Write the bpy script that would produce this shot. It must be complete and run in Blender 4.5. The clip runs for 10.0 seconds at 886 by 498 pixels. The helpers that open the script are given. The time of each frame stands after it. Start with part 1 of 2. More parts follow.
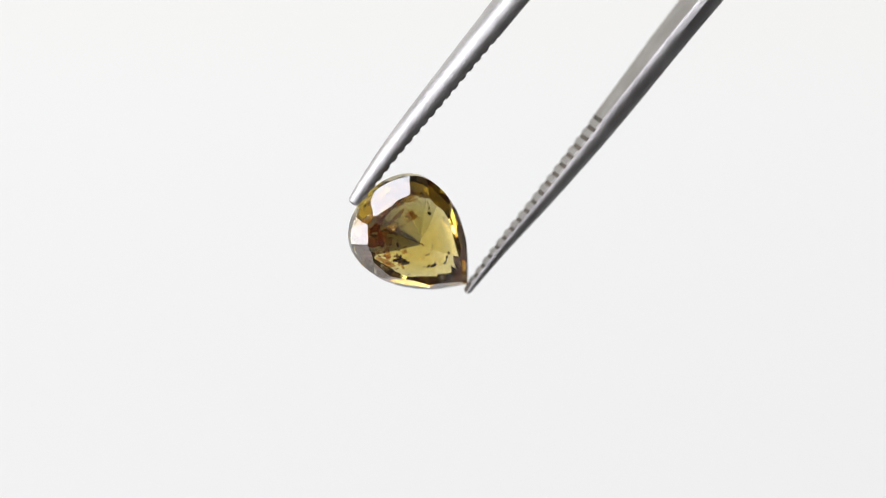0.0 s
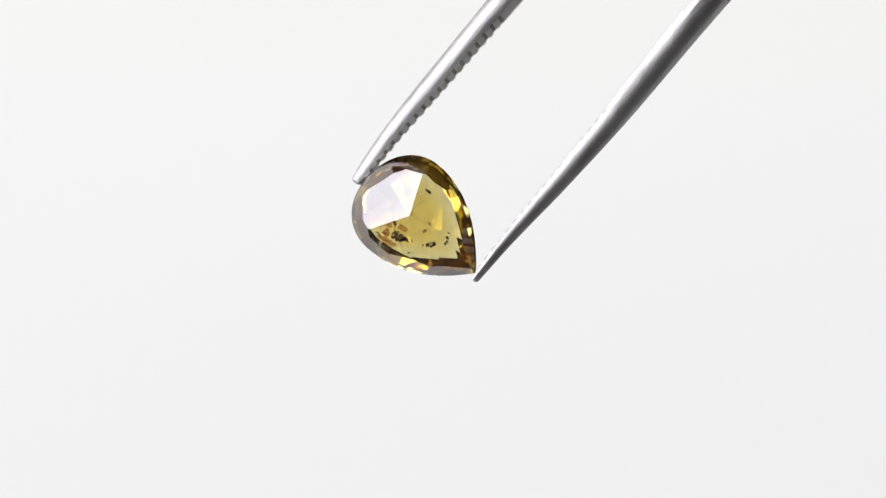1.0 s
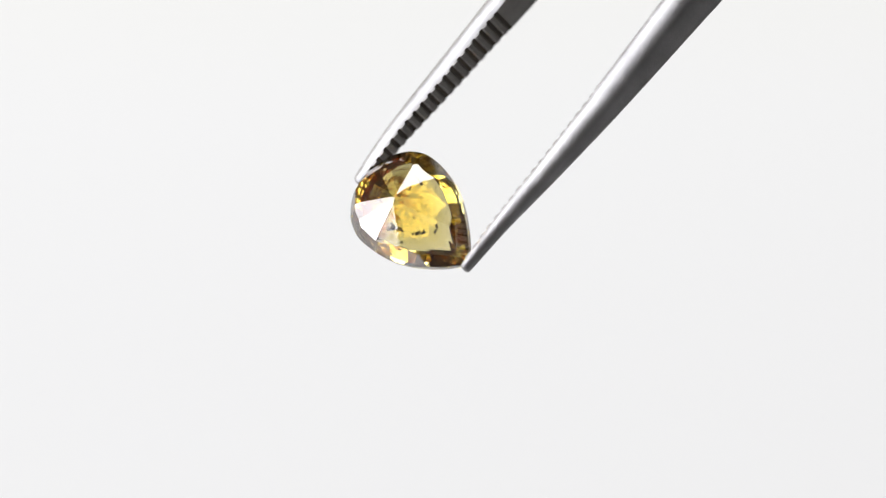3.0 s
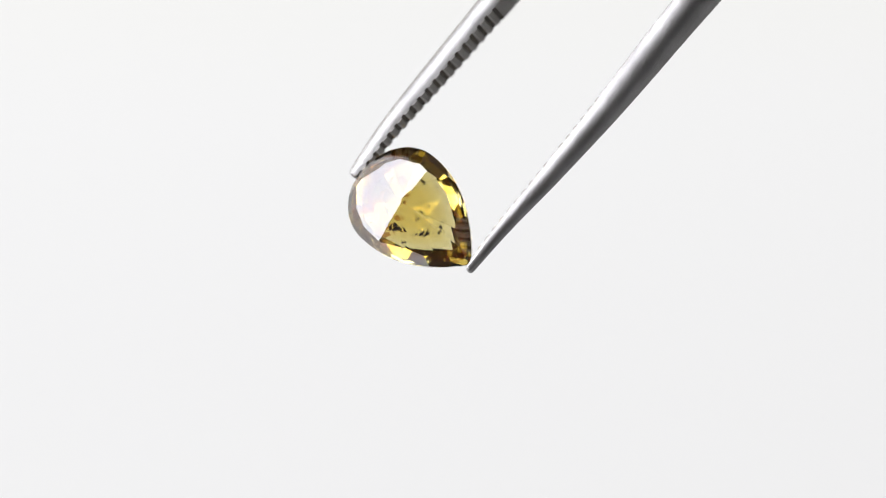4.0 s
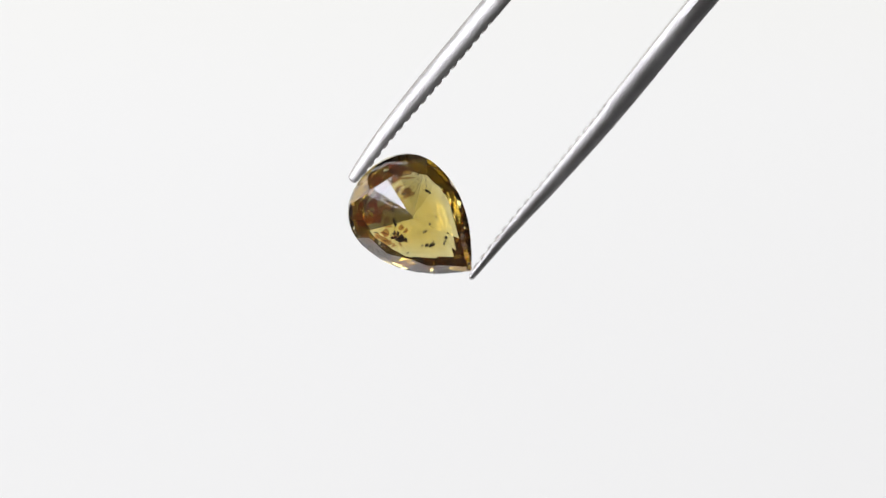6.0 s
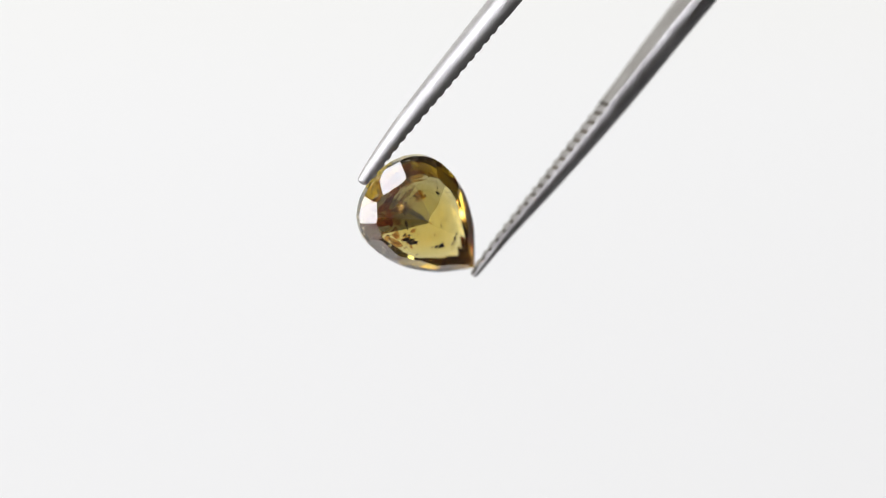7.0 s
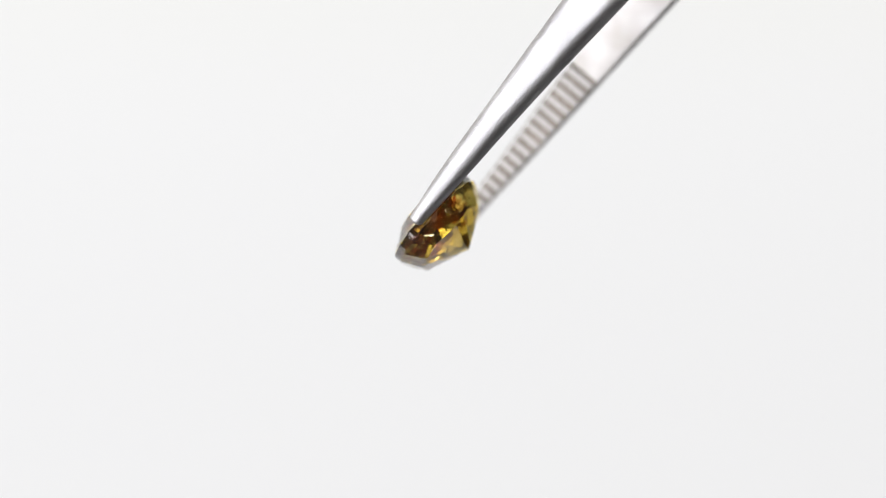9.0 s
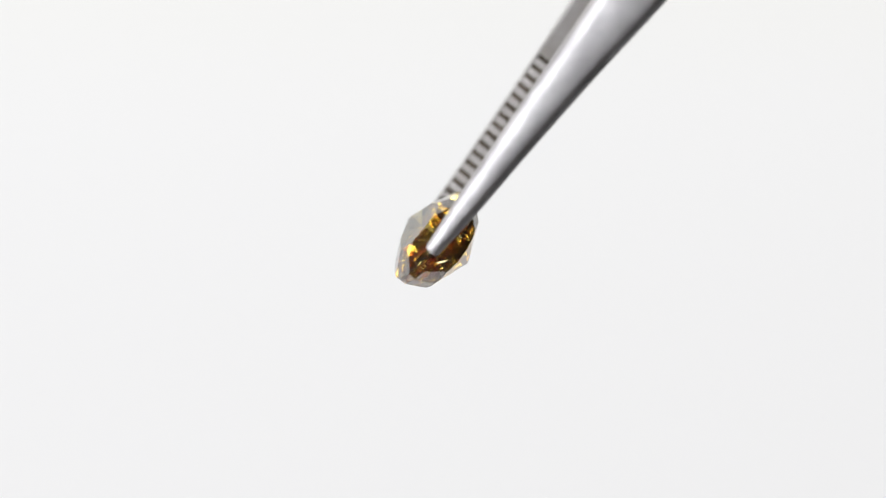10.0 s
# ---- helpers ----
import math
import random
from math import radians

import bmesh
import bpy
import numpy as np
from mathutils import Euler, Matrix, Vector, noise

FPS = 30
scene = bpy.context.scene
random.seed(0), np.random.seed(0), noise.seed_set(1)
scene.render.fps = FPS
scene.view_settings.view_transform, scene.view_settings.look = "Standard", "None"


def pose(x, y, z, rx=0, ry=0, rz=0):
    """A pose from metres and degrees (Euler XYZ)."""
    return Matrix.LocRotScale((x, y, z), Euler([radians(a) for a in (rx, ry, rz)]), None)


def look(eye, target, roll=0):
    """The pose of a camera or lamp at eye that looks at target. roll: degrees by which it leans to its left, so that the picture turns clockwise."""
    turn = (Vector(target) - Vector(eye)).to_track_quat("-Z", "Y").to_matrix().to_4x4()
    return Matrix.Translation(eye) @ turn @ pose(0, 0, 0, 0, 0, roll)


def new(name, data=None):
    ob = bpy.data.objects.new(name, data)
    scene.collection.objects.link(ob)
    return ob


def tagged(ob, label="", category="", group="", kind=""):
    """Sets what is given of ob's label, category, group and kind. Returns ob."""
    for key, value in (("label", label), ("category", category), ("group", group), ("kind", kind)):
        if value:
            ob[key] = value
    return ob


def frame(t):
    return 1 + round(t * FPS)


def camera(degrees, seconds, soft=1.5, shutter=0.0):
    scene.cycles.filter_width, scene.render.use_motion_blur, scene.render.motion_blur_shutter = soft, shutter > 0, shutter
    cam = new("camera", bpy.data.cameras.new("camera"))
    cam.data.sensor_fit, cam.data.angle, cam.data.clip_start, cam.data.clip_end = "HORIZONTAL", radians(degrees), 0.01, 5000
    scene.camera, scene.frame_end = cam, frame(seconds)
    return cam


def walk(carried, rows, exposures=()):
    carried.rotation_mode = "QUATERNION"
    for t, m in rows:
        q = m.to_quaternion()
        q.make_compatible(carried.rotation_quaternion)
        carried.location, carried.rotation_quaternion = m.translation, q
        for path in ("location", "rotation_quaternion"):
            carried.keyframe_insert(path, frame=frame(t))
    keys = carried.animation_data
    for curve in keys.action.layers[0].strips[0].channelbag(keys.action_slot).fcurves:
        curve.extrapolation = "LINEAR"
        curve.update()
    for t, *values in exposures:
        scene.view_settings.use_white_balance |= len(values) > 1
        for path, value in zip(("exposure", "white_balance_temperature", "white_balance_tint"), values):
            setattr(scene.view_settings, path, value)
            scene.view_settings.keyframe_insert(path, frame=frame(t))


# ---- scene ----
# The gem hangs in a pair of tweezers in front of a glowing white panel. Lengths of gem and tweezers are in mm, turned into metres by MM.
MM = 0.001
EYE_Z = 0.25
DISTANCE = 0.235

cam = camera(11.58, 10.0, soft=0.7)
cam.data.dof.use_dof = True
cam.data.dof.focus_distance = 0.2340
cam.data.dof.aperture_fstop = 13.0
EYE = look((0, -DISTANCE, EYE_Z), (0, 0, EYE_Z))
walk(cam, [(0.0, EYE), (10.0, EYE)])

# ---- light ----
world = bpy.data.worlds.new("world")
world.use_nodes = True
world.node_tree.nodes["Background"].inputs[0].default_value = (0.9, 0.95, 1.0, 1)
world.node_tree.nodes["Background"].inputs[1].default_value = 0.05
scene.world = world


def area_lamp(name, eye, target, sx, sy, watts, colour):
    data = bpy.data.lights.new(name, "AREA")
    data.shape, data.size, data.size_y, data.energy, data.color = "RECTANGLE", sx, sy, watts, colour
    ob = new(name, data)
    ob.matrix_world = look(eye, target)
    return ob


# softbox up and to the side in front of the gem; a smaller one beside it; an added fill lamp that brightens the wall
# behind the camera for reflections
SIDE, OFF = radians(138), radians(50)
TO_BOX = Vector((math.sin(OFF) * math.cos(SIDE), -math.cos(OFF), math.sin(OFF) * math.sin(SIDE)))
along = Vector((math.sin(SIDE), 0, -math.cos(SIDE)))
softbox = area_lamp("softbox_lamp", (0, 0, 0), (0, 0, -1), 1.35, 0.50, 10.8, (0.90, 0.92, 1.0))
softbox.matrix_world = Matrix((along, TO_BOX.cross(along), TO_BOX)).transposed().to_4x4()
softbox.matrix_world.translation = Vector((0, 0, EYE_Z)) + TO_BOX * 0.5
LEFT = Vector((0, 0, EYE_Z)) + 0.55 * Vector((-0.985, -0.15, -0.06))
area_lamp("side_softbox_lamp", LEFT, (0, 0, EYE_Z), 0.30, 0.36, 1.7, (0.95, 0.95, 1.0))
area_lamp("wall_fill_lamp", (-0.2, -1.1, 0.5), (-0.2, -2.0, 0.45), 0.7, 0.7, 4, (1.0, 0.93, 0.86))
scene.view_settings.exposure = 0.0


# ---- materials ----
def material(name):
    m = bpy.data.materials.new(name)
    m.use_nodes = True
    nt = m.node_tree
    return m, nt, nt.nodes["Principled BSDF"]


def noise_ramp(nt, scale, lo, hi, detail=4.0, coords="Object", stretch=(1, 1, 1), stops=(0.35, 0.65)):
    tc = nt.nodes.new("ShaderNodeTexCoord")
    mp = nt.nodes.new("ShaderNodeMapping")
    mp.inputs["Scale"].default_value = stretch
    nz = nt.nodes.new("ShaderNodeTexNoise")
    nz.inputs["Scale"].default_value, nz.inputs["Detail"].default_value = scale, detail
    cr = nt.nodes.new("ShaderNodeValToRGB")
    cr.color_ramp.elements[0].position, cr.color_ramp.elements[1].position = stops
    cr.color_ramp.elements[0].color, cr.color_ramp.elements[1].color = (*lo, 1), (*hi, 1)
    nt.links.new(tc.outputs[coords], mp.inputs[0])
    nt.links.new(mp.outputs[0], nz.inputs["Vector"])
    nt.links.new(nz.outputs[0], cr.inputs[0])
    return nz, cr


def add_bump(nt, bsdf, height, strength, distance):
    b = nt.nodes.new("ShaderNodeBump")
    b.inputs["Strength"].default_value, b.inputs["Distance"].default_value = strength, distance
    nt.links.new(height, b.inputs["Height"])
    nt.links.new(b.outputs[0], bsdf.inputs["Normal"])


def matte(name, lo, hi, scale, rough=0.7, bump=0.0, metal=0.0):
    m, nt, p = material(name)
    nz, cr = noise_ramp(nt, scale, lo, hi)
    nt.links.new(cr.outputs[0], p.inputs["Base Color"])
    p.inputs["Roughness"].default_value, p.inputs["Metallic"].default_value = rough, metal
    if bump:
        add_bump(nt, p, nz.outputs[0], bump, 0.001)
    return m


def make_steel(name, lo, hi, rough_lo, rough_hi, relief):
    """Satin steel with fine scratches along and across, and a slight stain."""
    m, nt, p = material(name)
    p.inputs["Metallic"].default_value = 1.0
    nz, cr = noise_ramp(nt, 420, lo, hi, 6.0)
    nt.links.new(cr.outputs[0], p.inputs["Base Color"])
    fine, fr = noise_ramp(nt, 20000, (rough_lo,) * 3, (rough_hi,) * 3, 3.0, stretch=(1, 0.5, 1))
    nt.links.new(fr.outputs[0], p.inputs["Roughness"])
    scratch, _ = noise_ramp(nt, 9000, (0, 0, 0), (1, 1, 1), 2.0, stretch=(3, 0.35, 3))
    both = nt.nodes.new("ShaderNodeMath")
    both.operation = "MULTIPLY_ADD"
    both.inputs[1].default_value = 0.8
    nt.links.new(scratch.outputs[0], both.inputs[0])
    nt.links.new(fine.outputs[0], both.inputs[2])
    add_bump(nt, p, both.outputs[0], relief, 0.00003)
    return m


STEEL = make_steel("satin_steel", (0.375, 0.36, 0.35), (0.495, 0.48, 0.465), 0.36, 0.54, 0.8)
STEEL_WORN = make_steel("worn_steel", (0.30, 0.28, 0.255), (0.42, 0.40, 0.38), 0.38, 0.54, 0.5)

GEM, gem_nt, gem_bsdf = material("yellow_gem")
gem_bsdf.inputs["Base Color"].default_value = (0.99, 0.98, 0.95, 1)
gem_bsdf.inputs["Transmission Weight"].default_value = 1.0
gem_bsdf.inputs["Roughness"].default_value = 0.0
gem_bsdf.inputs["IOR"].default_value = 2.36
gem_bsdf.inputs["Specular Tint"].default_value = (0.98, 0.98, 1.0, 1)


def tint(name, colour, cloud=0.0, cloud_colour=(0.62, 0.42, 0.14)):
    """Body colour of the stone: clear but tinted, with a trace of cloud that scatters light."""
    m = bpy.data.materials.new(name)
    m.use_nodes = True
    nt = m.node_tree
    nt.nodes.remove(nt.nodes["Principled BSDF"])
    tr = nt.nodes.new("ShaderNodeBsdfTransparent")
    tr.inputs[0].default_value = (*colour, 1)
    last = tr
    if cloud:
        both = []
        for kind in ("ShaderNodeBsdfDiffuse", "ShaderNodeBsdfTranslucent"):
            d = nt.nodes.new(kind)
            d.inputs[0].default_value = (*cloud_colour, 1)
            both.append(d)
        half = nt.nodes.new("ShaderNodeMixShader")
        nt.links.new(both[0].outputs[0], half.inputs[1])
        nt.links.new(both[1].outputs[0], half.inputs[2])
        last = nt.nodes.new("ShaderNodeMixShader")
        last.inputs[0].default_value = cloud
        nz, cr = noise_ramp(nt, 1500, (cloud * 0.4,) * 3, (cloud * 1.7,) * 3)
        nt.links.new(cr.outputs[0], last.inputs[0])
        nt.links.new(tr.outputs[0], last.inputs[1])
        nt.links.new(half.outputs[0], last.inputs[2])
    nt.links.new(last.outputs[0], nt.nodes["Material Output"].inputs[0])
    return m


ZONE = tint("body_colour", (0.9905, 0.9778, 0.908), 0.007)
scene.cycles.transparent_max_bounces = 64

FLECK = matte("dark_fleck", (0.02, 0.014, 0.008), (0.10, 0.06, 0.025), 9000, 0.5)
RUST = tint("rust_veil", (0.93, 0.78, 0.60), 0.13, (0.50, 0.15, 0.045))
RUST_DEEP = tint("deep_rust_veil", (0.88, 0.56, 0.34), 0.22, (0.50, 0.12, 0.03))
# air-filled cracks in the stone: clear, mirror-like at a slant
CRACK = bpy.data.materials.new("air_fracture")
CRACK.use_nodes = True
CRACK.node_tree.nodes.remove(CRACK.node_tree.nodes["Principled BSDF"])
crack_glass = CRACK.node_tree.nodes.new("ShaderNodeBsdfGlass")
crack_glass.inputs["IOR"].default_value, crack_glass.inputs["Roughness"].default_value = 1 / 2.36, 0.04
crack_glass.inputs["Color"].default_value = (0.96, 0.93, 0.86, 1)
CRACK.node_tree.links.new(crack_glass.outputs[0], CRACK.node_tree.nodes["Material Output"].inputs[0])
WALL = matte("grey_wall", (0.52, 0.52, 0.51), (0.58, 0.58, 0.57), 3.0, 0.8, 0.1)
DARK = matte("dark_cloth", (0.022, 0.020, 0.020), (0.036, 0.033, 0.033), 60, 0.95, 0.3)

# white panel, its light put in as emission: a touch brighter and warmer towards its top
PANEL, pnt, pb = material("glowing_panel")
pb.inputs["Base Color"].default_value = (0.10, 0.10, 0.10, 1)
pb.inputs["Roughness"].default_value = 0.7
ptc = pnt.nodes.new("ShaderNodeTexCoord")
pxyz = pnt.nodes.new("ShaderNodeSeparateXYZ")
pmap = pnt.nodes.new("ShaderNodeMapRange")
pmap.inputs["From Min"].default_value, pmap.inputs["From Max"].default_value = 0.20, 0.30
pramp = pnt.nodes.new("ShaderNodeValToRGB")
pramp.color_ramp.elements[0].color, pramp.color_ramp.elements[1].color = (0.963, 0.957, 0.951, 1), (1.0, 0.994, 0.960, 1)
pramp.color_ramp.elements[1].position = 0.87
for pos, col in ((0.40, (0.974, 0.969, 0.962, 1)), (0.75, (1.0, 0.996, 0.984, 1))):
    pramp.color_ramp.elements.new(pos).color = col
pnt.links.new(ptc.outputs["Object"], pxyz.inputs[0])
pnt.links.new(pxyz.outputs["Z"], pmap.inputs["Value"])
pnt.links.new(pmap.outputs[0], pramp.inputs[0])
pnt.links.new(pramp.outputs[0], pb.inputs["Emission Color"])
# no lamp behind it: a side glow is painted in, emission rising up and to the left
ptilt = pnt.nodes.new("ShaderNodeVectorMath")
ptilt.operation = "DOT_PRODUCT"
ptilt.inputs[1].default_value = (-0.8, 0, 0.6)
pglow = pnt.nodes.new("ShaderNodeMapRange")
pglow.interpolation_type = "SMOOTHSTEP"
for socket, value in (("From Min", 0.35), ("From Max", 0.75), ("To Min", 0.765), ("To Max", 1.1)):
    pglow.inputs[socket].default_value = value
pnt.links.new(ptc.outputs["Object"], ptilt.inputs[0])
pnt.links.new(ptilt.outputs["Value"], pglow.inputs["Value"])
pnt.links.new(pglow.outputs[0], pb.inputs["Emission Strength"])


PAPER = matte("white_paper", (0.76, 0.76, 0.75), (0.80, 0.80, 0.79), 40, 0.8, 0.1)
# darker brown steel for the groove floors between the ridges
GROOVE_STEEL = make_steel("dark_groove_steel", (0.06, 0.05, 0.038), (0.16, 0.13, 0.10), 0.45, 0.6, 0.5)


# ---- meshes ----
def part(name, bm, mat, parent=None, label="", smooth=None):
    me = bpy.data.meshes.new(name)
    bmesh.ops.recalc_face_normals(bm, faces=bm.faces)
    bm.to_mesh(me)
    bm.free()
    me.materials.append(mat)
    if smooth is not None:
        me.polygons.foreach_set("use_smooth", [True] * len(me.polygons))
        me.set_sharp_from_angle(angle=radians(smooth))
    ob = new(name, me)
    if parent:
        ob.parent = parent
    return tagged(ob, label)


def box(x0, x1, y0, y1, z0, z1, bevel=0.0):
    bm = bmesh.new()
    bmesh.ops.create_cube(bm, size=1, matrix=Matrix.LocRotScale(((x0 + x1) / 2, (y0 + y1) / 2, (z0 + z1) / 2), None, (x1 - x0, y1 - y0, z1 - z0)))
    if bevel:
        bmesh.ops.bevel(bm, geom=bm.edges[:], offset=bevel, segments=2, affect="EDGES", profile=0.5)
    return bm


# ---- the room round the set ----
def build_room():
    st = dict(kind="structure")
    tagged(part("floor", box(-1.5, 1.5, -2.0, 1.2, -0.80, -0.75), WALL), "plain grey floor of a small room", "floor", **st)
    tagged(part("ceiling", box(-1.5, 1.5, -2.0, 1.2, 2.1, 2.15), WALL), "plain pale grey ceiling", "ceiling", **st)
    tagged(part("wall_north", box(-1.5, 1.5, 1.2, 1.25, -0.75, 2.1), WALL), "plain grey wall behind the white panel", "wall", **st)
    tagged(part("wall_south", box(-1.5, 1.5, -2.05, -2.0, -0.75, 2.1), WALL), "plain grey wall of the room", "wall", **st)
    tagged(part("wall_west", box(-1.55, -1.5, -2.0, 1.2, -0.75, 2.1), WALL), "plain grey wall of the room", "wall", **st)
    tagged(part("wall_east", box(1.5, 1.55, -2.0, 1.2, -0.75, 2.1), DARK), "dark cloth covered wall of the room", "wall", **st)
    tagged(part("ground", box(-1.1, 1.2, -0.9, 0.8, -0.75, -0.15, 0.004), DARK), "bench under a dark matt cloth", "bench", **st)
    board = bmesh.new()
    # right edge slanted out of view, so the gem sees dark low on that side
    corners = ((-1.0, -0.15), (0.10, -0.06), (0.65, 1.20), (-1.0, 1.20))
    front = board.faces.new([board.verts.new((x, 0.40, z)) for x, z in corners])
    back = bmesh.ops.extrude_face_region(board, geom=[front])["geom"]
    bmesh.ops.translate(board, vec=(0, 0.01, 0), verts=[v for v in back if isinstance(v, bmesh.types.BMVert)])
    bmesh.ops.bevel(board, geom=board.edges[:], offset=0.002, segments=2, affect="EDGES", profile=0.5)
    tagged(part("backdrop", board, PANEL), "plain white panel behind the gem, lit by its own emission", "backdrop", **st)
    tagged(part("paper_sheet", box(-0.68, 0.72, 0.08, 0.62, -0.1495, -0.1465, 0.001), PAPER), "plain white paper sheet on the dark bench", "paper sheet")


# ---- the gem ----
def pear(p_round=83.0, p_tip=173.5, n=180):
    """Outline of the pear in the girdle plane, in units of 1/32.9 mm. One flank is fuller than the other."""
    pts = []
    for side, half, power in ((-1, 91.0, 2.25), (1, 102.0, 2.12)):
        for i in range(n):
            a = math.pi / 2 * (1 + i / (n - 1))
            pts.append((-p_round * abs(math.cos(a)) ** 0.95, side * half * abs(math.sin(a)) ** 0.95))
            f = i / (n - 1)
            pts.append((p_tip * f, side * half * (1 - f ** power)))
    return np.array(pts)


UNIT = MM / 32.9
OUTLINE = pear()


def support(angle, inset=0.0):
    a = radians(angle)
    return float((OUTLINE @ np.array((math.cos(a), math.sin(a)))).max()) - inset


CULET = (18.7, 7.1)


def build_gem():
    girdle_lo, girdle_hi, brk, culet, table = -8, 8, 42, 80, -34
    rnd = random.Random(4)
    planes = []

    def facet(angle, d0, z0, d1, z1):
        """A plane whose normal points to angle, through distance d0 at height z0 and d1 at z1."""
        a = radians(angle)
        n = Vector((z1 - z0, 0, d0 - d1))
        if n.x < 0:
            n = -n
        n = Vector((n.x * math.cos(a), n.x * math.sin(a), n.z)).normalized()
        planes.append((Vector((d0 * math.cos(a), d0 * math.sin(a), z0)), n))

    # girdle
    for i in range(64):
        a = 360 * i / 64
        if 36 < a < 324:
            facet(a, support(a), -1, support(a), 1)
    # the flank near the tip of the pear turns fast: a few more
    for a in (50, 53, 58, 62, -50, -53, -58, -62):
        facet(a, support(a), -1, support(a), 1)
    # steep lower facets: azimuth and reach where they meet the shallow ones
    for a, reach in ((-94, 73), (-63, 81), (-43, 100), (43, 101), (60, 86), (90, 76), (118, 70), (141, 67), (163, 63), (-174, 69), (-140, 68), (-119, 69)):
        facet(a, support(a) + 1, girdle_hi - 3, reach, brk)
    # a steeper row of small facets next to the girdle
    for i in range(22):
        a = 360 * (i + 0.5) / 22
        if 46 < a < 314:
            facet(a, support(a) + 0.5, girdle_hi - 1, support(a, 6), 24)
    # shallow main facets that meet near the culet: azimuth, reach and height at their outer end, how far short of the culet they stop
    for a, reach, z, short in ((166, 64, 44, 0), (188, 64, 45, 1), (211, 67, 43, 0), (230, 67, 43.5, 1), (260, 74, 42, 0), (298, 82, 43, 0), (323, 93, 42, 2), (345, 112, 38, 0),
                               (12, 120, 37, 0), (35, 104, 41, 0), (57, 87, 38, 4.5), (78, 79, 42, 0), (102, 74, 42, 1), (124, 71, 40, 0), (144, 66, 43, 2)):
        at_culet = CULET[0] * math.cos(radians(a)) + CULET[1] * math.sin(radians(a))
        facet(a, at_culet - short, culet, reach, z)
    # crown: lower ring, upper ring, table
    for i in range(16):
        a = 11 + 22.5 * i
        facet(a, support(a) + 1, girdle_lo + 1, support(a, 22), -20)
    for a, inset in ((0, 52), (60, 31), (102, 42), (141, 48), (180, 46), (219, 48), (258, 42), (300, 31)):
        facet(a, support(a, 7), -13, support(a, inset), table)
    planes.append((Vector((0, 0, table)), Vector((0, 0, -1))))

    bm = bmesh.new()
    bmesh.ops.create_cube(bm, size=500)
    for co, n in planes:
        r = bmesh.ops.bisect_plane(bm, geom=bm.verts[:] + bm.edges[:] + bm.faces[:], plane_co=co, plane_no=n, clear_outer=True)
        rim = [e for e in r["geom_cut"] if isinstance(e, bmesh.types.BMEdge)]
        if rim:
            bmesh.ops.edgenet_fill(bm, edges=rim)
    bmesh.ops.remove_doubles(bm, verts=bm.verts, dist=0.3)
    bmesh.ops.dissolve_degenerate(bm, dist=0.2, edges=bm.edges)
    bmesh.ops.scale(bm, vec=(UNIT,) * 3, verts=bm.verts)
    gem = part("gemstone", bm, GEM)
    tagged(gem, "pear-cut olive-yellow gemstone with dark inclusions, held by tweezers", "gemstone")

    # body colour deepens with the way that light goes through the stone: nested tinted zones of its own shape
    heart = Vector((20, 3, 14)) * UNIT
    for size in (0.965, 0.88, 0.80, 0.72, 0.63, 0.54, 0.45, 0.36, 0.26):
        zb = bmesh.new()
        zb.from_mesh(gem.data)
        bmesh.ops.transform(zb, matrix=Matrix.Translation(heart) @ Matrix.Diagonal((size, size, size, 1)) @ Matrix.Translation(-heart), verts=zb.verts)
        part("colour_zone", zb, ZONE, gem, "deeper yellow body colour inside the stone")

    # dark flecks, angular flakes: x along the pear, y across, z to the culet; then size and turn
    for x, y, z, sx, sy, turn in (
        (12, -38, 18, 15, 13, 10), (49, -20, 16, 4, 11, 40), (52, -17, 16, 3.5, 12, 42), (55, -14.5, 16, 3.5, 11, 38), (58, -12, 16, 4, 10, 40), (44, -24, 16, 4, 6, 40), (68, 6, 14, 7, 8, 80), (72, 1, 14, 4, 9, 50),
        (28, -4, 22, 5, 6, 20), (-2, 40, 18, 12, 7, 30), (-10, 47, 18, 4, 6, 0), (-31, 56, 14, 3, 7, 10),
        (-22, 61, 14, 2, 6, 20), (-17, 53, 15, 4, 3, 0), (-26, 46, 15, 3, 5, 60), (-13, 64, 13, 2, 5, 30), (2, -66, 10, 8, 4, 40),
        (-10, -20, 20, 12, 5, -35), (-20, -10, 12, 8, 6, 15), (30, 14, 18, 4, 3, 0), (36, -48, 12, 5, 3, 70), (20, 50, 10, 3, 4, 60)):
        fb = bmesh.new()
        bmesh.ops.create_icosphere(fb, subdivisions=1, radius=1)
        for v in fb.verts:
            v.co *= 1 + 1.5 * noise.noise(v.co * 1.7 + Vector((x, y, z)) * 0.37)
        fm = Matrix.LocRotScale(Vector((x + CULET[0], y + CULET[1], z)) * UNIT, Euler((rnd.uniform(-0.7, 0.7), rnd.uniform(-0.7, 0.7), radians(turn + rnd.uniform(-15, 15)))), (sx * UNIT / 2, sy * UNIT / 2, 2.0 * UNIT))
        bmesh.ops.transform(fb, matrix=fm, verts=fb.verts)
        part("inclusion", fb, FLECK, gem, "dark fleck inside the stone")
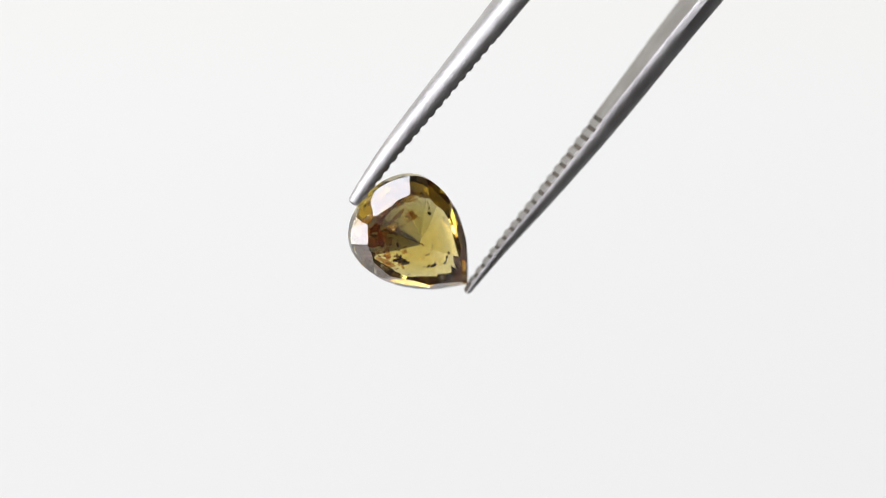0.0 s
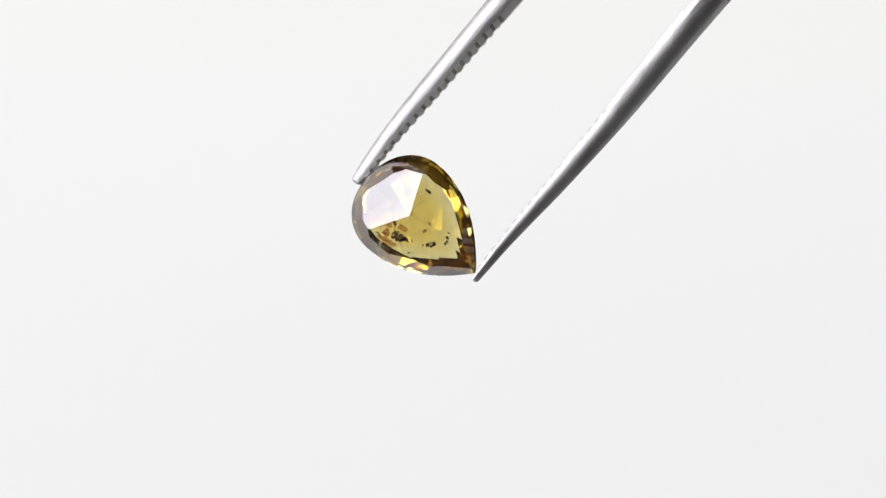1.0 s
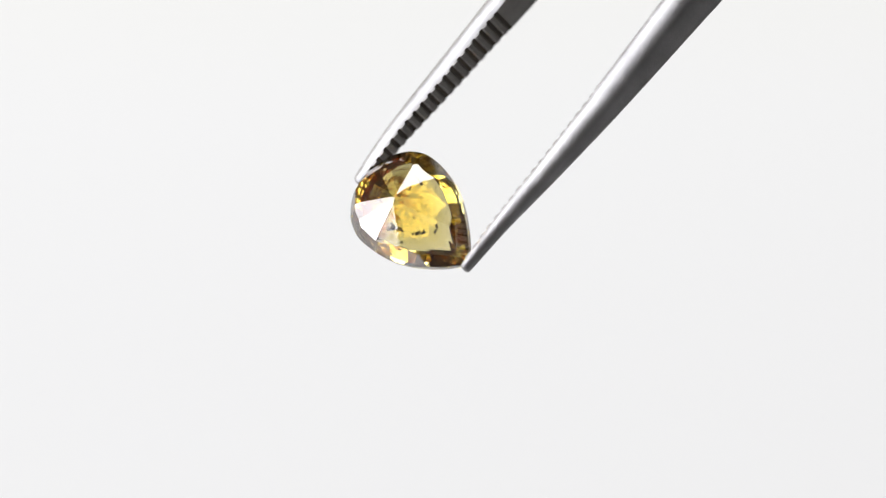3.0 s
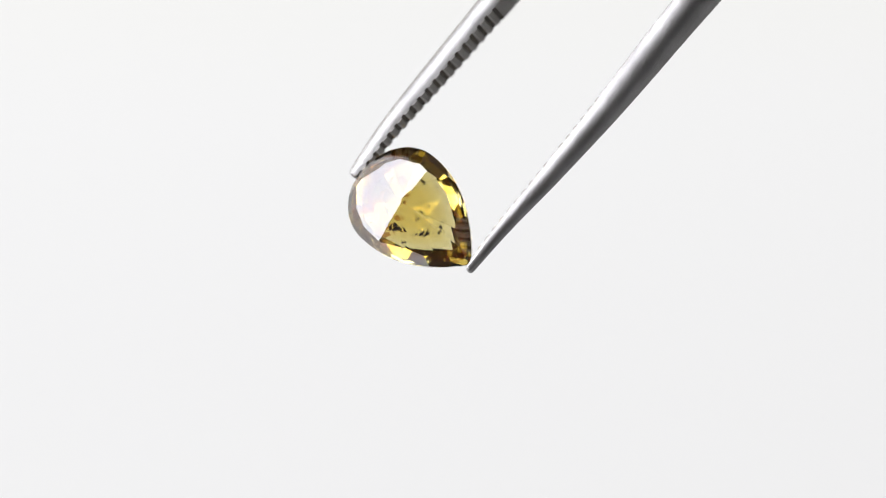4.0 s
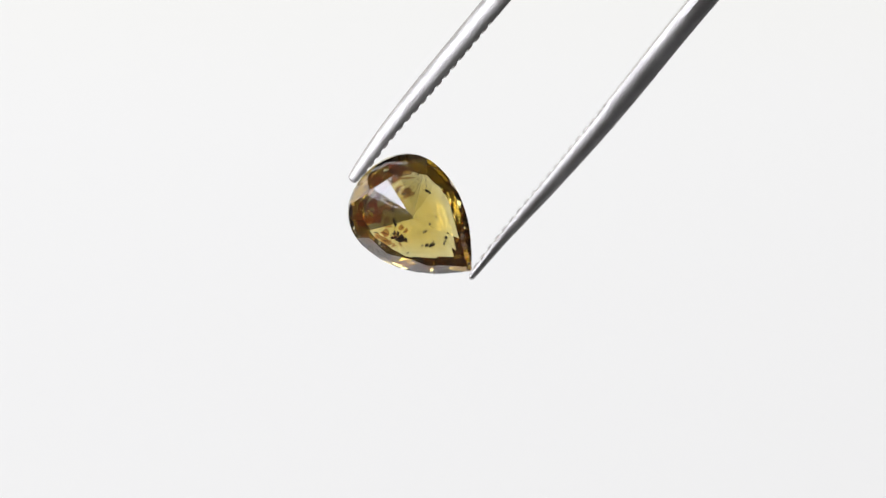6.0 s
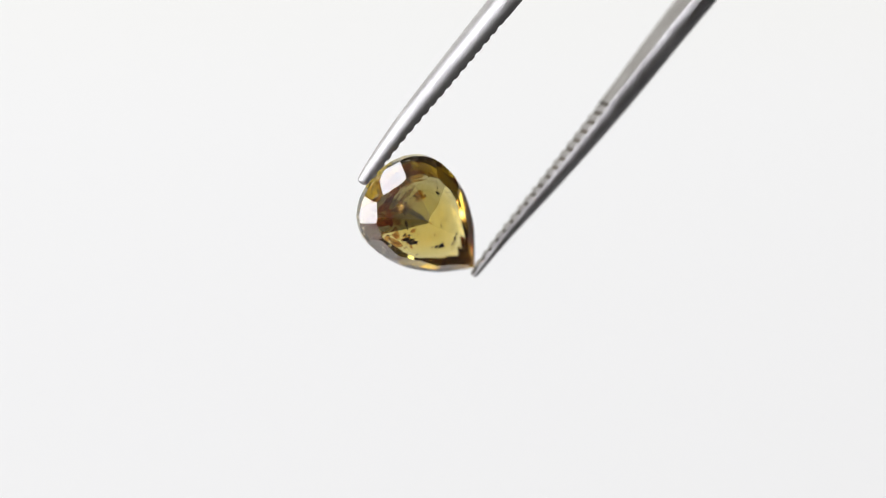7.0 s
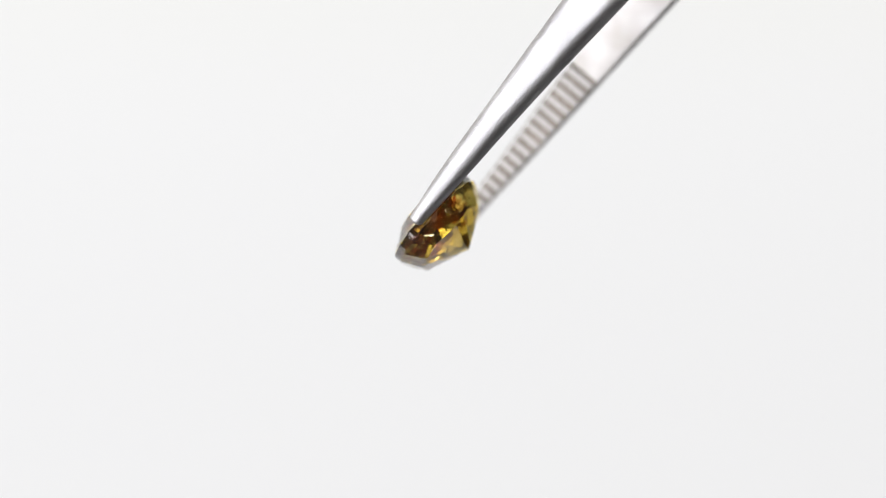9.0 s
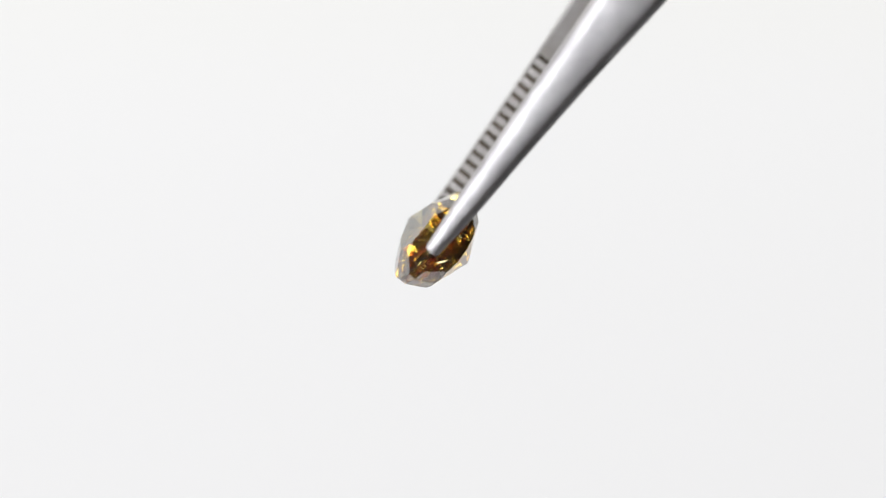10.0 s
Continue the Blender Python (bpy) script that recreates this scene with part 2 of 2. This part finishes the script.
    # rust-stained veils in an arc at the round end, and small bright fractures among them
    for name, mat, count, label in (("feather", RUST, 28, "rust-stained veil inside the stone"), ("fracture", CRACK, 40, "small bright fracture inside the stone")):
        for i in range(count):
            a, r, z = radians(rnd.uniform(135, 290)), rnd.uniform(18, 92), rnd.uniform(-10, 26)
            r = min(r, 96 - max(0, z) * 1.2)
            fb = bmesh.new()
            bmesh.ops.create_icosphere(fb, subdivisions=2, radius=1)
            for v in fb.verts:
                v.co *= 1 + 0.7 * noise.noise(v.co * 1.9 + Vector((r, a * 9, z)))
            if name == "feather":
                size = (rnd.uniform(5, 14), rnd.uniform(2.5, 7), 0.6)
            else:
                size = (rnd.uniform(3, 12), rnd.uniform(1.2, 5), 0.4)
            place = Vector((CULET[0] + r * math.cos(a), CULET[1] + r * math.sin(a), z))
            fm = Matrix.LocRotScale(place * UNIT, Euler([rnd.uniform(0, 3) for _ in range(3)]), Vector(size) * UNIT)
            bmesh.ops.transform(fb, matrix=fm, verts=fb.verts)
            part(name, fb, mat, gem, label)
    # a few broad rust-stained clouds deep in the round end
    for x, y, z, sx, sy, turn in ((-38, 38, 2, 17, 7, 100), (-40, 12, 4, 17, 8, 85), (-38, -16, 8, 18, 7, 92), (-24, -40, 4, 17, 7, 40), (-22, -26, 14, 15, 6, -40)):
        fb = bmesh.new()
        bmesh.ops.create_icosphere(fb, subdivisions=3, radius=1)
        for v in fb.verts:
            v.co *= 1 + 0.8 * noise.noise(v.co * 2.3 + Vector((x, y, z)) * 0.11)
        fm = Matrix.LocRotScale(Vector((x, y, z)) * UNIT, Euler((rnd.uniform(-0.5, 0.5), rnd.uniform(-0.5, 0.5), radians(turn))), Vector((sx, sy, 2.0)) * UNIT)
        bmesh.ops.transform(fb, matrix=fm, verts=fb.verts)
        part("feather", fb, RUST_DEEP, gem, "deep rust-stained cloud inside the stone")
    # pinpoints too small to tell apart
    pb_ = bmesh.new()
    for i in range(60):
        a, r, z = rnd.uniform(0, 2 * math.pi), 95 * math.sqrt(rnd.random()), rnd.uniform(-14, 16)
        size = rnd.uniform(0.35, 1.1) * UNIT
        bmesh.ops.create_icosphere(pb_, subdivisions=1, radius=1, matrix=Matrix.LocRotScale(Vector((r * math.cos(a) * (1.2 if math.cos(a) > 0 else 0.78), r * math.sin(a) * 0.9, z)) * UNIT, None, (size, size * rnd.uniform(0.5, 1.5), size)))
    tagged(part("pinpoints", pb_, CRACK, gem, "scattered bright pinpoints inside the stone"), kind="stuff")
    return gem


# ---- the tweezers ----
def lerp(x, *pairs):
    """A smooth curve through the pairs, with no overshoot."""
    xs, ys = [p[0] for p in pairs], [p[1] for p in pairs]
    if x <= xs[0] or x >= xs[-1]:
        return float(ys[0] if x <= xs[0] else ys[-1])
    k = max(i for i in range(len(xs) - 1) if xs[i] <= x)
    d = [(ys[i + 1] - ys[i]) / (xs[i + 1] - xs[i]) for i in range(len(xs) - 1)]

    def slope(i):
        if i == 0 or i == len(d):
            return d[0] if i == 0 else d[-1]
        return 0.0 if d[i - 1] * d[i] <= 0 else 2 * d[i - 1] * d[i] / (d[i - 1] + d[i])

    h = xs[k + 1] - xs[k]
    t = (x - xs[k]) / h
    return float(ys[k] * (1 + 2 * t) * (1 - t) ** 2 + slope(k) * h * t * (1 - t) ** 2 + ys[k + 1] * t * t * (3 - 2 * t) + slope(k + 1) * h * t * t * (t - 1))


def half_widths(s, side):
    """Half widths of an arm to both sides of the plane of the tweezers: towards the culet's side, and away from it."""
    far = ((45, 3.2), (70, 4.3), (110, 4.2), (140, 3.75))
    if side < 0:
        return (lerp(s, (0, 0.34), (3, 0.57), (7, 0.74), (12, 1.03), (18, 1.50), (26, 1.95), *far),
                lerp(s, (0, 0.48), (3, 0.78), (7, 1.06), (12, 1.40), (18, 1.78), (26, 2.10), *far))
    return (lerp(s, (0, 0.37), (3, 0.54), (7, 0.78), (12, 1.08), (18, 1.48), (26, 1.95), *far),
            lerp(s, (0, 0.46), (3, 0.56), (7, 0.80), (12, 1.16), (18, 1.68), (26, 2.15), *far))


def arm_width(s, side):
    return sum(half_widths(s, side))


def sway(s, side):
    """How far the middle of an arm lies off the plane of the tweezers."""
    toward, away = half_widths(s, side)
    return (toward - away) / 2


def arm_thick(s, side):
    if side < 0:
        return lerp(s, (0, 0.66), (0.8, 0.78), (3, 0.93), (7, 1.13), (12, 1.20), (18, 1.28), (26, 1.40), (60, 1.6), (140, 1.6))
    return lerp(s, (0, 0.42), (3, 0.65), (7, 0.92), (12, 1.15), (18, 1.25), (26, 1.34), (60, 1.6), (140, 1.6))


def arm_inner(s, side):
    far = ((45, 4.9), (75, 5.2), (110, 3.6), (132, 0.4), (140, 0.3))
    if side < 0:
        return lerp(s, (0, 3.76), (0.8, 3.77), (3, 3.83), (7, 3.73), (12, 3.66), (18, 3.62), (26, 3.88), *far)
    return lerp(s, (0, 3.98), (3, 3.88), (7, 3.91), (12, 3.89), (18, 3.80), (26, 3.90), *far)


ARM_ROLL = radians(-6)  # both arms are twisted a little about their length


PITCH, TEETH, GROOVE = 0.64, 18, 0.08


def build_arm(tweezers, side):
    """side: -1 or 1 across the tweezers. Its inner face carries a row of cross ridges."""
    bm = bmesh.new()
    stations = [-0.22, -0.19, -0.12, 0.0, 0.3, 0.7, 1.2] + [1.2 + 0.5 * i for i in range(1, 40)] + [22, 25, 29, 34, 40, 48, 56, 65, 75, 85, 95, 105, 115, 122, 128, 132, 136, 140]
    rings = []
    for s in stations:
        w, t, vin = arm_width(max(s, 0), side), arm_thick(max(s, 0), side), arm_inner(max(s, 0), side)
        cap = 1.0 if s >= 0 else math.sqrt(max(0.0, 1 - (s / 0.22) ** 2)) * 0.97 + 0.03
        if s < TEETH * PITCH + 0.05:
            vin += GROOVE
            t -= GROOVE
        mid = vin + t / 2
        off = sway(s, side)
        ring = []
        # inner flat, upright sides, slanted shoulders and a flat back that narrows to a ridge near the tip
        top = lerp(s, (0, 0.12), (4, 0.16), (18, 0.52), (26, 0.58), (60, 0.64)) / 2
        flank = [(0.458, 0.03), (0.482, 0.14)] + [(top + (0.5 - top) * math.cos(radians(e)), 0.30 + 0.69 * math.sin(radians(e))) for e in (0, 18, 36, 54, 70, 84)]
        prof = [(-0.45, 0.0), (-0.225, 0.0), (0.0, 0.0), (0.225, 0.0), (0.45, 0.0)] + flank + [(0.0, 1.0)] + [(-q, v) for q, v in reversed(flank)]
        for q, v in prof:
            across = off + q * w * cap
            ring.append(bm.verts.new(((side * (mid + (vin + v * t - mid) * cap) + across * math.sin(ARM_ROLL)) * MM, s * MM, across * MM)))
        rings.append(ring)
    for r0, r1 in zip(rings, rings[1:]):
        for i in range(len(r0)):
            j = (i + 1) % len(r0)
            bm.faces.new((r0[i], r0[j], r1[j], r1[i]))
    bm.faces.new(rings[0])
    bm.faces.new(rings[-1])
    around = len(rings[0])
    arm = part("arm", bm, STEEL, tweezers, smooth=24)
    arm.data.materials.append(STEEL_WORN)
    arm.data.materials.append(GROOVE_STEEL)
    for f in arm.data.polygons:
        if f.index < around * (len(rings) - 1) and f.index % around < 4:
            f.material_index = 2 if stations[f.index // around] < TEETH * PITCH - 0.2 else 1
    # ridges: one shared mesh, sized to the width of the arm
    tb = bmesh.new()
    prof = [(-0.34, -0.20), (-0.29, 0.55), (-0.18, 1.0), (0.18, 1.0), (0.29, 0.55), (0.34, -0.20)]
    ends = [[tb.verts.new((-v, y, q * (1 - 0.05 * max(0, v)))) for y, v in prof] for q in (-0.455, 0.455)]
    for i in range(6):
        j = (i + 1) % 6
        tb.faces.new((ends[0][i], ends[0][j], ends[1][j], ends[1][i]))
    tb.faces.new(ends[0])
    tb.faces.new(ends[1])
    first = part("tooth", tb, STEEL_WORN, arm)
    for i in range(TEETH):
        s = 0.25 + (i + 0.5) * PITCH * 0.985
        tooth = first if i == 0 else new("tooth", first.data)
        tooth.parent = arm
        lean = math.atan2(arm_inner(s + 0.3, side) - arm_inner(s - 0.3, side), 0.6)
        tooth.matrix_basis = Matrix.LocRotScale(
            ((side * (arm_inner(s, side) + GROOVE) + sway(s, side) * math.sin(ARM_ROLL)) * MM, s * MM, sway(s, side) * MM), Euler((0, ARM_ROLL, -side * lean)), (side * GROOVE * MM, PITCH * MM, arm_width(s, side) * MM))
    return arm


def build_tweezers():
    tw = new("tweezers")
    tagged(tw, "steel gem tweezers with serrated tips, gripping the stone", "tweezers")
    build_arm(tw, -1)
    build_arm(tw, 1)
    part("joint", box(-0.0019, 0.0019, 0.128, 0.1405, -0.0039, 0.0039, 0.0004), STEEL, tw, "welded end that joins both arms")
    return tw


build_room()
gem = build_gem()
tweezers = build_tweezers()


def held(x, z, lean, turn, tilt, depth=0.0):
    """Pose of the tweezers: tips' middle at x, z (mm from the line of sight), their length leaning from the level by lean,
    rolled about it by turn, tilted to the viewer by tilt, and set back by depth (mm)."""
    a, f, t = radians(lean), radians(turn), radians(tilt)
    axis = Vector((math.cos(a) * math.cos(t), -math.sin(t), math.sin(a) * math.cos(t)))
    u0 = Vector((math.sin(a), 0, -math.cos(a)))
    u = u0 * math.cos(f) + u0.cross(axis) * math.sin(f)
    w = u.cross(axis)
    m = Matrix((u, axis, w)).transposed().to_4x4()
    m.translation = (x * MM, depth * MM, EYE_Z + z * MM)
    return m


def motions():
    rows = [
        (0.0, held(-1.714, 0.212, 51.6, -20.9, 1.1)),
        (0.2, held(-1.629, 0.759, 51.4, -16.7, 0.9)),
        (0.5, held(-1.641, 1.024, 50.7, -6.7, 1.8)),
        (0.7, held(-1.508, 0.901, 50.7, -1.5, 1.5)),
        (1.0, held(-1.454, 1.111, 50.4, 3.5, 0.8)),
        (1.2, held(-1.439, 1.095, 50.1, 4.2, 1.0)),
        (1.5, held(-1.136, 0.662, 50.2, 12.2, 1.4)),
        (1.8, held(-0.821, 0.156, 50.6, 20.0, 1.2)),
        (2.0, held(-0.831, 0.446, 50.3, 24.5, 0.3, -0.5)),
        (2.2, held(-0.963, 1.106, 50.5, 28.1, -0.5, -0.7)),
        (2.5, held(-0.917, 0.776, 49.9, 30.2, -1.2, -1)),
        (2.8, held(-1.399, 0.852, 50.3, 30.0, -1.0, -1)),
        (3.0, held(-1.673, 1.401, 50.3, 26.7, -0.8, -0.8)),
        (3.2, held(-1.748, 1.719, 50.6, 22.7, -0.4, -0.6)),
        (4.3, held(-1.642, 1.509, 50.1, 11.0, -0.5)),
        (5.0, held(-1.548, 1.750, 50.1, 3.8, -0.2)),
        (5.5, held(-1.676, 1.377, 50.3, -0.1, 0.2)),
        (5.7, held(-1.701, 1.224, 50.4, -3.0, -0.1)),
        (6.8, held(-1.338, 1.197, 51.4, -16.6, -3.0, 0.8)),
        (7.0, held(-1.299, 1.215, 51.4, -19.5, -2.6, 1)),
        (7.5, held(-1.343, 1.301, 50.8, -29.5, 0.9, 1.6)),
        (7.8, held(-1.504, 1.565, 50.7, -39.6, 2.0, 2)),
        (8.0, held(-1.642, 2.012, 50.3, -50.2, 3.1, 2.4)),
        (8.2, held(-1.746, 2.133, 50.4, -56.9, 3.8, 2.7)),
        (8.3, held(-1.539, 2.008, 50.5, -60.5, 4.3, 2.8)),
        (8.5, held(-1.083, 1.376, 50.7, -67.5, 3.7, 3)),
        (8.7, held(-0.675, 1.097, 50.8, -69.7, 3.5, 3)),
        (9.0, held(-0.471, 1.113, 50.7, -76.2, 3.6, 3)),
        (9.2, held(-0.568, 1.005, 50.7, -82.0, 3.3, 3)),
        (9.5, held(-0.593, 0.953, 50.3, -86.2, 3.2, 3)),
        (9.7, held(-0.685, 0.655, 50.9, -94.6, 2.7, 2.2)),
        (10.0, held(-0.829, 0.386, 51.8, -98.0, 2.3, 0.3)),
    ]
    walk(tweezers, rows)
    # the stone sits between the tips, turned and leaning a little
    seat = pose(-41.5 * UNIT, 9.6 * UNIT, 0, 1.15, 4.55, -0.84)
    walk(gem, [(t, m @ seat) for t, m in rows])


motions()
